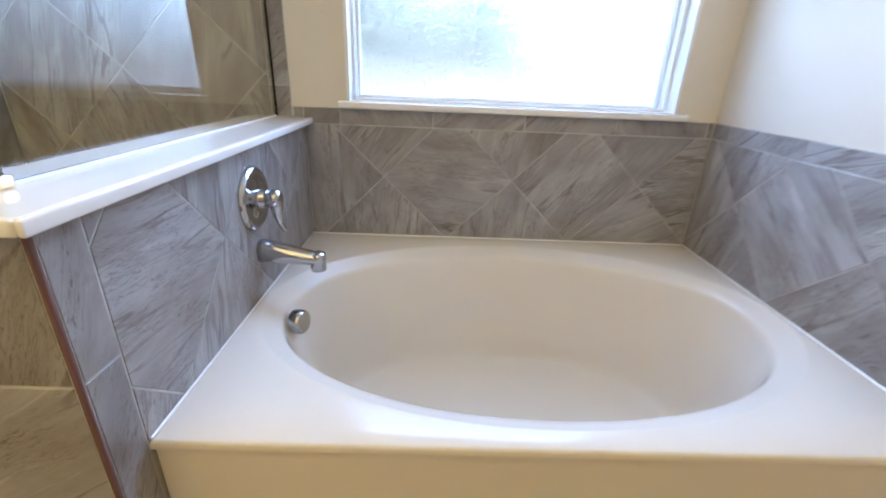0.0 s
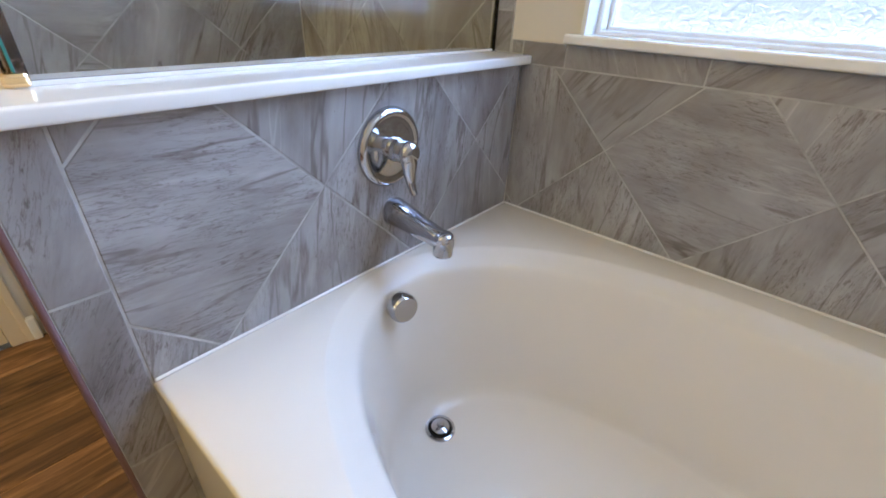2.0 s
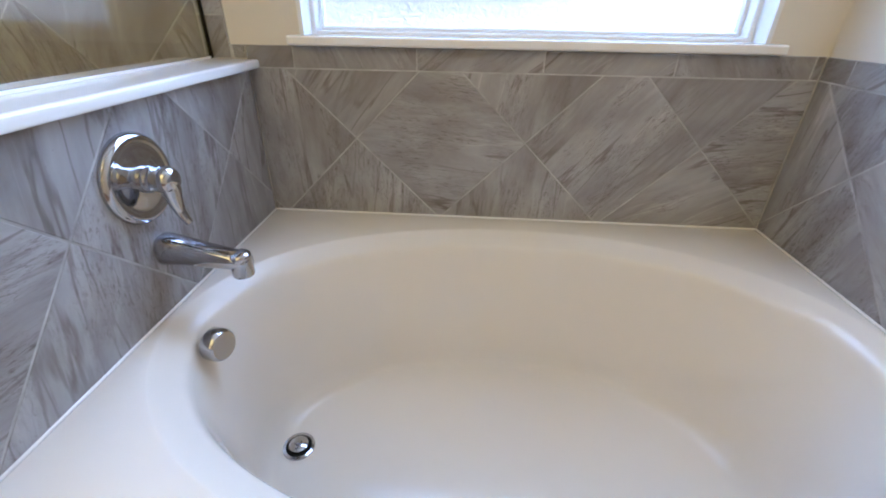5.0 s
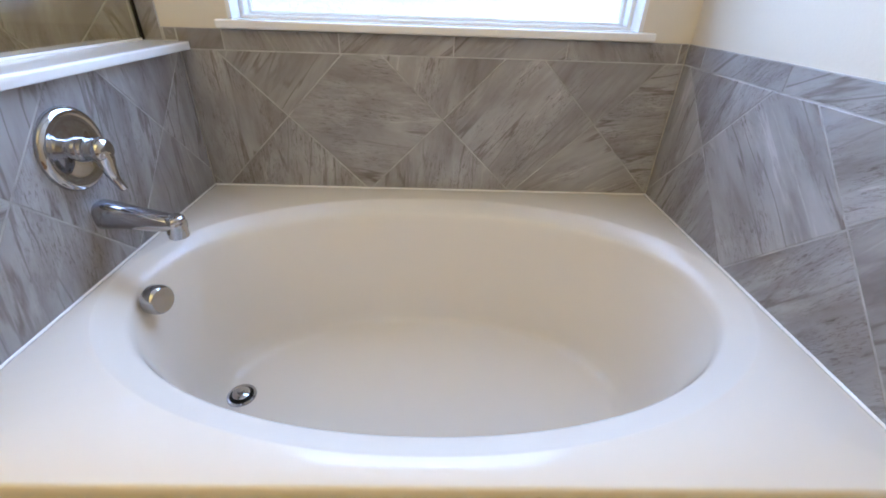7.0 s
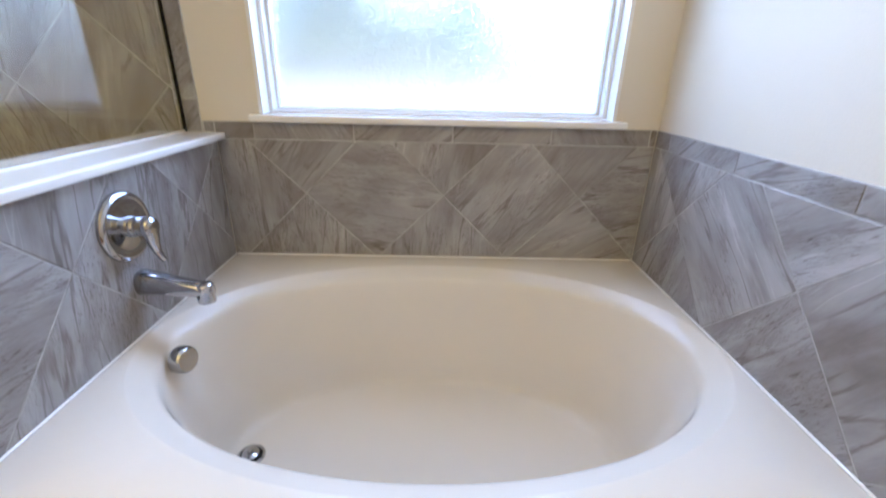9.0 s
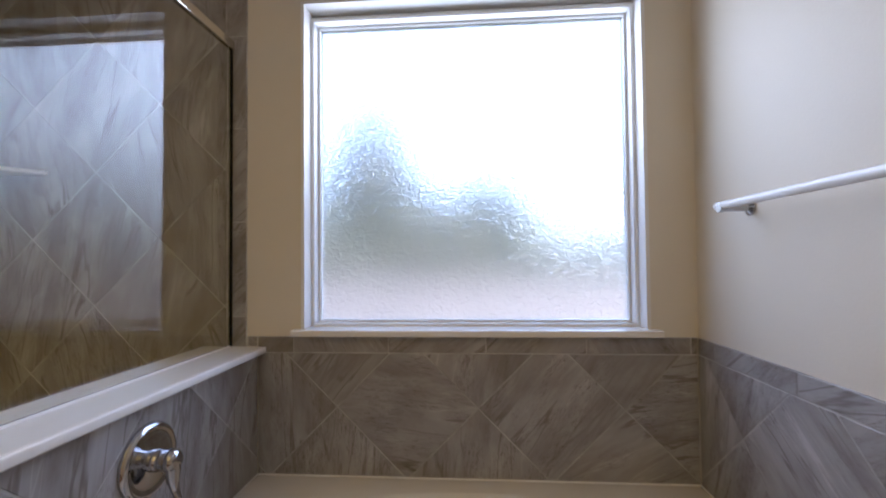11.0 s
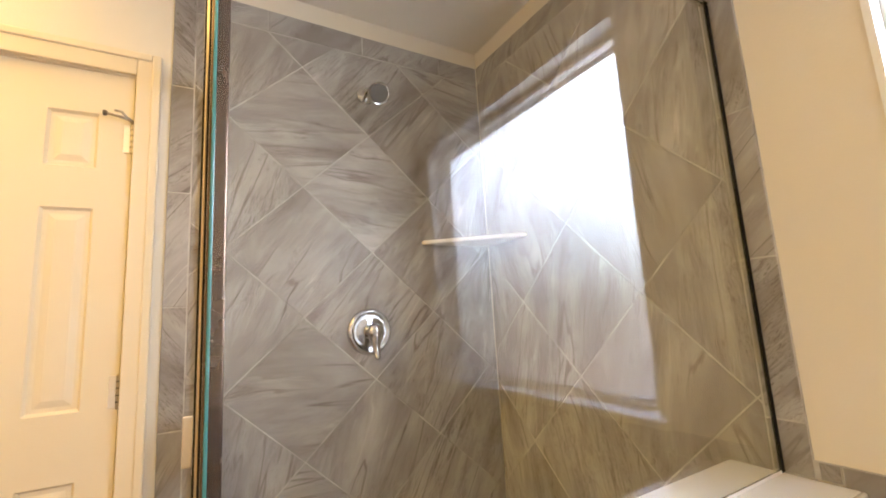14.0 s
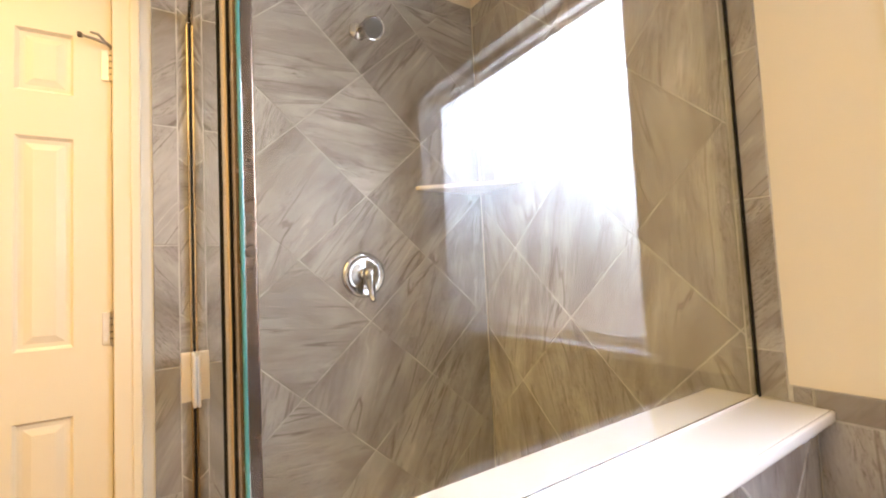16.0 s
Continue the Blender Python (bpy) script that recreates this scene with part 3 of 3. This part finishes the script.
def door_slab(w, h, t, cols, rows):
    """A panelled slab in the local xz plane, x from the hinge, face at y = 0 and -t; panels have a sloped sunk border and a raised field."""
    bm = bmesh.new()
    xs = [0.0] + [v for c in cols for v in c] + [w]
    zs = [0.0] + [v for r in rows for v in r] + [h]
    for side in (0.0, -t):
        grid = {(i, j): bm.verts.new((x, side, z)) for i, x in enumerate(xs) for j, z in enumerate(zs)}
        inward = -1 if side == 0.0 else 1
        for i in range(len(xs) - 1):
            for j in range(len(zs) - 1):
                q = [grid[i, j], grid[i + 1, j], grid[i + 1, j + 1], grid[i, j + 1]]
                if not (i % 2 and j % 2):
                    bm.faces.new(q)
                    continue
                last = q
                for inset, depth in ((0.007, 0.009), (0.017, 0.009), (0.034, 0.003)):
                    ring = [bm.verts.new((x, side + inward * depth, z)) for x, z in ((xs[i] + inset, zs[j] + inset), (xs[i + 1] - inset, zs[j] + inset), (xs[i + 1] - inset, zs[j + 1] - inset), (xs[i] + inset, zs[j + 1] - inset))]
                    for k in range(4):
                        bm.faces.new((last[k], last[(k + 1) % 4], ring[(k + 1) % 4], ring[k]))
                    last = ring
                bm.faces.new(last)
    rim = [e for e in bm.edges if len(e.link_faces) == 1]
    bmesh.ops.bridge_loops(bm, edges=rim)
    return bm


DW, DH = DY1 - DY0 - 0.014, DTOP - FLOOR - 0.016
turn = Matrix.Translation((WEST - 0.006, DY1 - 0.008, FLOOR + 0.012)) @ Matrix.Rotation(radians(-90 - 2), 4, "Z")
door_1 = tagged(empty("door_1", turn), "cream six-panel interior door standing slightly ajar", "door", kind="structure")
part("door_slab", door_slab(DW, DH, 0.035, [(0.078, 0.190), (0.285, 0.397)], [(0.22, 0.912), (1.080, 1.611), (1.725, 1.886)]), DOORP, door_1)
for z in (0.24, 1.12, 1.82):
    hinge = part("hinge", lathe([(0.0, -0.046), (0.0035, -0.045), (0.0055, -0.042), (0.0055, 0.042), (0.0035, 0.045), (0.0, 0.046)], Matrix.Translation((-0.001, 0.006, z)), 12), HINGE, door_1, "small metal hinge")
    part("hinge_leaf", box(0.004, 0.021, 0.0004, 0.0028, z - 0.042, z + 0.042, 0.001, seg=1), SATIN, hinge)
    # thin black collars on the barrel paint the shade between the knuckles
    for k in (-0.026, -0.009, 0.009, 0.026):
        part("knuckle_gap_shade", lathe([(0.0, -0.0012), (0.0061, -0.0012), (0.0061, 0.0012), (0.0, 0.0012)], Matrix.Translation((-0.001, 0.006, z + k)), 12), DARK, hinge)
stop = part("hinge_stop", tube([(-0.001, 0.010, 1.868), (0.006, 0.022, 1.872), (0.030, 0.030, 1.874), (0.058, 0.032, 1.878)], [0.0055, 0.0050, 0.0038, 0.0038], 10), HINGE, door_1, "hinge pin door stop", smooth=60)
part("stop_prong", tube([(0.010, 0.026, 1.874), (0.022, 0.036, 1.886), (0.038, 0.036, 1.888)], [0.0036, 0.0034, 0.0032], 8), HINGE, stop, smooth=60)
part("stop_bumper", lathe([(0.0, -0.006), (0.006, -0.005), (0.0075, -0.002), (0.0075, 0.004), (0.0, 0.006)], Matrix.Translation((0.060, 0.032, 1.878)) @ TO_X, 14), Mat("brown_rubber_bumper", 0.6).colour((0.10, 0.075, 0.05)).m, stop)

casing = tagged(empty("door_casing"), "cream painted door casing with plinth", "casing", kind="structure")


def casing_leg(y0, y1, z0, z1):
    return box(WEST, WEST + 0.014, y0, y1, z0, z1, 0.003)


bm = casing_leg(DY1 - 0.004, DY1 + 0.050, FLOOR, DTOP + 0.062)
box(WEST, WEST + 0.020, DY1 + 0.034, DY1 + 0.056, FLOOR, DTOP + 0.066, 0.004, bm=bm)
part("casing_leg", bm, DOORP, casing)
bm = casing_leg(DY0 - 0.052, DY0 + 0.004, FLOOR, DTOP + 0.062)
box(WEST, WEST + 0.020, DY0 - 0.056, DY0 - 0.034, FLOOR, DTOP + 0.066, 0.004, bm=bm)
part("casing_leg", bm, DOORP, casing)
bm = box(WEST, WEST + 0.014, DY0 + 0.0045, DY1 - 0.0045, DTOP - 0.004, DTOP + 0.060, 0.003)
box(WEST, WEST + 0.020, DY0 - 0.033, DY1 + 0.033, DTOP + 0.044, DTOP + 0.066, 0.004, bm=bm)
part("casing_head", bm, DOORP, casing)
bm = box(WEST - 0.118, WEST - 0.002, DY1 - 0.006, DY1, FLOOR, DTOP - 0.006)
box(WEST - 0.118, WEST - 0.002, DY0, DY0 + 0.006, FLOOR, DTOP - 0.006, bm=bm)
box(WEST - 0.118, WEST - 0.002, DY0, DY1, DTOP - 0.006, DTOP, bm=bm)
part("door_jamb", bm, DOORP, casing)
tagged(part("baseboard", box(WEST, WEST + 0.014, SOUTH, DY0 - 0.058, FLOOR, FLOOR + 0.09, 0.004), TRIM), "white painted baseboard", "baseboard", kind="structure")
bm = box(WEST, WEST + 0.024, -1.170, -1.146, FLOOR, FLOOR + 0.085, 0.004)
tagged(part("baseboard", bm, TRIM), "short white baseboard piece beside the tile", "baseboard", kind="structure")

# ---- outside the window ----
tagged(part("ground", box(-300, 300, 0.16, 500, -0.6, -0.5), SOIL), "lawn outside the window", "ground", kind="structure")


def fence_run(y, x0, x1, z0, z1):
    f = tagged(empty("fence", pose(x0, y, z0)), "weathered wooden privacy fence beyond the window", "fence")
    proto = None
    n = int((x1 - x0) / 0.15)
    for k in range(n):
        if proto is None:
            ob = proto = part("board", box(0.0, 0.142, 0, 0.02, 0, z1 - z0, 0.003), FENCE)
        else:
            ob = new("board", proto.data)
        ob.parent = f
        ob.location = (k * 0.15, 0, random.uniform(-0.01, 0.01))
    part("top_rail", box(0, x1 - x0, -0.03, 0.05, z1 - z0 + 0.012, z1 - z0 + 0.05, 0.004), FENCE, f)
    return f


fence_run(3.2, -6, 7, -0.5, 1.02)


def tree(x, y, h, spread, seed):
    rnd = random.Random(seed)
    t = tagged(empty("tree", pose(x, y, -0.5)), "dark leafy tree standing behind the fence", "tree", group="trees behind the fence")
    bm = tube([(0, 0, 0), (0.04, 0.02, h * 0.3), (-0.03, 0.05, h * 0.6), (0.02, 0, h * 0.9)], [0.13, 0.10, 0.07, 0.02], 10)
    for k in range(7):
        a, z = rnd.uniform(0, math.tau), h * rnd.uniform(0.3, 0.75)
        tip = (math.cos(a) * spread * 0.7, math.sin(a) * spread * 0.7, z + h * 0.18)
        tube([(0, 0, z), (tip[0] * 0.5, tip[1] * 0.5, z + h * 0.12), tip], [0.05, 0.035, 0.012], 6, bm=bm)
    part("trunk", bm, BARK, t, smooth=60)
    verts, faces = [], []
    for k in range(8000):
        z = rnd.random() ** 0.8
        r = spread * math.sqrt(rnd.random()) * (1.02 - z) ** 0.55 * rnd.uniform(0.7, 1.15)
        a = rnd.uniform(0, math.tau)
        c = Vector((math.cos(a) * r, math.sin(a) * r, h * (0.22 + 0.82 * z)))
        q = Euler((rnd.uniform(0, 6), rnd.uniform(0, 6), rnd.uniform(0, 6))).to_matrix()
        s = rnd.uniform(0.06, 0.13)
        i = len(verts)
        verts += [tuple(c + q @ Vector(p)) for p in ((-s, 0, 0), (0, -s * 0.45, 0), (s, 0, 0.02), (0, s * 0.45, 0))]
        faces.append((i, i + 1, i + 2, i + 3))
    me = bpy.data.meshes.new("crown")
    me.from_pydata(verts, [], faces)
    me.materials.append(LEAF)
    crown = new("crown", me)
    crown.parent = t
    return t


tree(-0.7, 4.6, 3.9, 1.4, 3)
tree(0.95, 5.0, 3.0, 1.8, 5)
tree(-3.4, 5.2, 4.2, 1.7, 8)
tree(2.9, 5.6, 2.2, 1.8, 11)
tree(5.6, 6.0, 2.5, 1.8, 14)

# ---- floor planks ----
protos = {}
x, col = WEST + 0.002, 0
while x < EAST - 0.02:
    w = min(0.150, EAST - 0.002 - x)
    y = SOUTH + 0.002 - (col * 0.437) % 1.2
    y_end = (-1.102 if x < -0.17 else PY - 0.002) if x < 0.0 else Y0 + 0.010
    while y < y_end:
        a, b = max(y, SOUTH + 0.002), min(y + 1.2, y_end)
        if b - a > 0.01:
            key = (round(w, 3), round(b - a, 3))
            if key not in protos:
                bm = box(0.0007, w - 0.0007, 0.0007, b - a - 0.0007, -0.010, 0.0, 0.0012, seg=1)
                protos[key] = part("plank", bm, WOOD)
                ob = protos[key]
            else:
                ob = new("plank", protos[key].data)
            ob.parent = subfloor
            ob.location = (x, a, FLOOR)
        y += 1.2
    x, col = x + 0.150, col + 1

# ---- wall tiles ----
GAP, DEPTH = 0.0019, 0.006
tile_rnd = random.Random(21)


def clip(poly, axis, limit, sign):
    out = []
    for i, p in enumerate(poly):
        q = poly[(i + 1) % len(poly)]
        dp, dq = sign * (p[axis] - limit), sign * (q[axis] - limit)
        if dp >= 0:
            out.append(p)
        if dp * dq < 0:
            k = dp / (dp - dq)
            out.append((p[0] + (q[0] - p[0]) * k, p[1] + (q[1] - p[1]) * k))
    return out


def inset(poly, d):
    """A convex counter-clockwise polygon cut back by d along every edge, or nothing if it closes up."""
    out = list(poly)
    for i, (ax, ay) in enumerate(poly):
        bx, by = poly[(i + 1) % len(poly)]
        l = math.hypot(bx - ax, by - ay)
        if l < 1e-6:
            continue
        nx, ny = -(by - ay) / l, (bx - ax) / l
        kept = []
        for k, p in enumerate(out):
            q = out[(k + 1) % len(out)]
            dp, dq = (p[0] - ax) * nx + (p[1] - ay) * ny - d, (q[0] - ax) * nx + (q[1] - ay) * ny - d
            if dp >= 0:
                kept.append(p)
            if dp * dq < 0:
                s = dp / (dp - dq)
                kept.append((p[0] + (q[0] - p[0]) * s, p[1] + (q[1] - p[1]) * s))
        out = kept
        if len(out) < 3:
            return []
    return out


def lay_tile(wall, poly, centre, turn_deg, place):
    """One tile; place maps (u, v, out) to the world, the veins run along the tile's own x."""
    tidy = []
    for p in poly:
        if not tidy or math.dist(p, tidy[-1]) > 1e-4:
            tidy.append(p)
    if len(tidy) > 2 and math.dist(tidy[0], tidy[-1]) < 1e-4:
        tidy.pop()
    if len(tidy) < 3:
        return
    body = inset(tidy, GAP)
    face = inset(body, 0.0012) if body else []
    if not face:
        return
    c, s = math.cos(radians(turn_deg)), math.sin(radians(turn_deg))

    def local(p, out):
        du, dv = p[0] - centre[0], p[1] - centre[1]
        return (c * du + s * dv, -s * du + c * dv, out)

    bm = bmesh.new()
    low = [bm.verts.new(local(p, 0.0)) for p in body]
    mid = [bm.verts.new(local(p, DEPTH - 0.0010)) for p in body]
    top = [bm.verts.new(local(p, DEPTH)) for p in face] if len(face) == len(body) else []
    layers = ((low, mid), (mid, top)) if len(top) == len(mid) else ((low, mid),)
    for a, b in layers:
        for k in range(len(a)):
            bm.faces.new((a[k], a[(k + 1) % len(a)], b[(k + 1) % len(a)], b[k]))
    bm.faces.new(layers[-1][1])
    me = bpy.data.meshes.new("tile")
    bm.to_mesh(me)
    bm.free()
    me.materials.append(TILE)
    ob = new("tile", me)
    ob.matrix_world = place @ Matrix.Translation((*centre, 0)) @ Matrix.Rotation(radians(turn_deg), 4, "Z")
    ob.parent = wall


def diagonal_field(wall, place, u0, u1, v0, v1, cu, cv, h, k, veins={}, runs=(0, 90, 0, 90, 60, 120)):
    """Diagonal tiles whose corners meet at (cu, cv) and every 2h along and 2k up from it, cut at the field's edges.
    veins: the run of the veins, in degrees, for tiles at given steps from the corner."""
    i0, i1 = math.floor((u0 - cu) / h) - 2, math.ceil((u1 - cu) / h) + 2
    j0, j1 = math.floor((v0 - cv) / k) - 2, math.ceil((v1 - cv) / k) + 2
    for i in range(i0, i1):
        for j in range(j0, j1):
            if (i + j) % 2 == 0:
                continue
            mu, mv = cu + i * h, cv + j * k
            poly = [(mu - h, mv), (mu, mv - k), (mu + h, mv), (mu, mv + k)]
            for axis, lim, sign in ((0, u0, 1), (0, u1, -1), (1, v0, 1), (1, v1, -1)):
                poly = clip(poly, axis, lim, sign) if poly else poly
            if len(poly) > 2:
                turn_deg = veins.get((i, j), tile_rnd.choice(runs)) + tile_rnd.uniform(-8, 8)
                lay_tile(wall, poly, (mu, mv), turn_deg, place)


def strip_field(wall, place, u0, u1, v0, v1, start, step, along):
    """A single course of straight tiles along u (0) or v (1), with a joint at start."""
    lo, hi = (u0, u1) if along == 0 else (v0, v1)
    k = math.floor((lo - start) / step)
    while start + k * step < hi:
        a, b = max(lo, start + k * step), min(hi, start + (k + 1) * step)
        k += 1
        if b - a < 0.004:
            continue
        poly = [(a, v0), (b, v0), (b, v1), (a, v1)] if along == 0 else [(u0, a), (u1, a), (u1, b), (u0, b)]
        centre = (sum(p[0] for p in poly) / 4, sum(p[1] for p in poly) / 4)
        lay_tile(wall, poly, centre, tile_rnd.choice((45, 60, 125, 30)) + tile_rnd.uniform(-10, 10), place)


def backing(wall, place, u0, u1, v0, v1):
    bm = box(u0, u1, v0, v1, -0.004, DEPTH - 0.0012)
    bm.transform(place)
    part("grout_bed", bm, GROUT, wall, "pale grout between tiles")


def facing(x, y, u, n):
    """The frame of a vertical face: u along the wall, v up, n out of it."""
    u, n = Vector(u), Vector(n)
    m = Matrix.Identity(4)
    for r in range(3):
        m[r][0], m[r][1], m[r][2] = u[r], (0, 0, 1)[r], n[r]
    m[0][3], m[1][3] = x, y
    return m


NORTH = facing(0, 0.002, (1, 0, 0), (0, -1, 0))
EASTF = facing(1.502, 0, (0, -1, 0), (-1, 0, 0))
WESTF = facing(-1.061, 0, (0, 1, 0), (1, 0, 0))
PONY = facing(-0.006, 0, (0, 1, 0), (1, 0, 0))
PEND = facing(0, PY + 0.006, (1, 0, 0), (0, -1, 0))
B0, B1, ST = 0.964, 1.021, 0.336
# wainscot round the tub
NORTH_VEINS = {(1, 0): 2, (0, 1): 58, (0, -1): 82, (-1, 0): 88, (2, 1): 72, (2, -1): 86, (3, 0): 60, (4, 1): 52, (4, -1): 22, (5, 0): 8}
EAST_VEINS = {(-1, 0): -32, (1, 0): 62, (0, 1): 40, (0, -1): 58, (-2, 1): 66, (-2, -1): 78, (2, 1): 30, (2, -1): 55}
PONY_VEINS = {(-1, 0): 2, (1, 0): 88, (0, 1): 84, (0, -1): 80, (2, 1): 90, (2, -1): 84, (3, 0): 92, (-2, -1): 70, (-2, 1): 75}
for wall, place, u0, u1, cu, cv, joint, veins in ((wall_north, NORTH, 0.0, 1.496, 0.286, 0.778, 0.466, NORTH_VEINS), (wall_east, EASTF, 0.004, 1.06, 0.714, 0.782, 0.432, EAST_VEINS)):
    backing(wall, place, u0, u1, DECK - 0.06, B1 - 0.001)
    diagonal_field(wall, place, u0, u1, DECK - 0.03, B0, cu, cv, 0.244, 0.244, veins)
    strip_field(wall, place, u0, u1, B0, B1, joint, ST, 0)
# tub side and end of the partition
backing(partition, PONY, PY + 0.004, -0.004, FLOOR, 0.963)
diagonal_field(partition, PONY, -1.050, -0.004, DECK - 0.03, 0.964, -0.682, 0.782, 0.2455, 0.2455, PONY_VEINS)
strip_field(partition, PONY, PY + 0.008, -1.050, FLOOR + 0.002, 0.964, 0.726, ST, 1)
backing(partition, PEND, -0.192, -0.004, FLOOR, 0.963)
strip_field(partition, PEND, -0.194, -0.008, FLOOR + 0.002, 0.964, 0.726, ST, 1)
part("edge_trim", tube([(-0.0045, PY + 0.0045, FLOOR + 0.002), (-0.0045, PY + 0.0045, 0.5), (-0.0045, PY + 0.0045, 0.963)], [0.0055, 0.0055, 0.0055], 12), EDGING, partition, "dark maroon rounded tile edge trim", smooth=60)
# shower walls
TT, BT = 2.419, 2.339
backing(wall_north, NORTH, WEST + 0.01, -0.043, FLOOR + 0.03, TT - 0.001)
diagonal_field(wall_north, NORTH, WEST + 0.010, -0.118, FLOOR + 0.03, BT, -0.618, 1.127, 0.245, 0.245, runs=(82, 96, 74, 105))
strip_field(wall_north, NORTH, WEST + 0.010, -0.118, BT, TT, -0.40, ST, 0)
strip_field(wall_north, NORTH, -0.118, -0.042, 0.986, TT, 1.09, ST, 1)
backing(wall_west, WESTF, -1.140, -0.004, FLOOR + 0.002, TT - 0.001)
diagonal_field(wall_west, WESTF, -1.080, -0.004, FLOOR + 0.03, BT, -0.516, 1.137, 0.2385, 0.2195, runs=(2, 0, -4, 58, 72))
strip_field(wall_west, WESTF, -1.080, -0.004, BT, TT, -0.53, ST, 0)
strip_field(wall_west, WESTF, -1.141, -1.080, FLOOR + 0.003, TT, 1.07, ST, 1)
# tile between the partition and the wainscot, beside the cap
strip_field(wall_north, NORTH, -0.041, -0.001, 0.986, B1, 0.3, ST, 0)
backing(wall_north, NORTH, -0.044, -0.001, 0.986, B1 - 0.001)
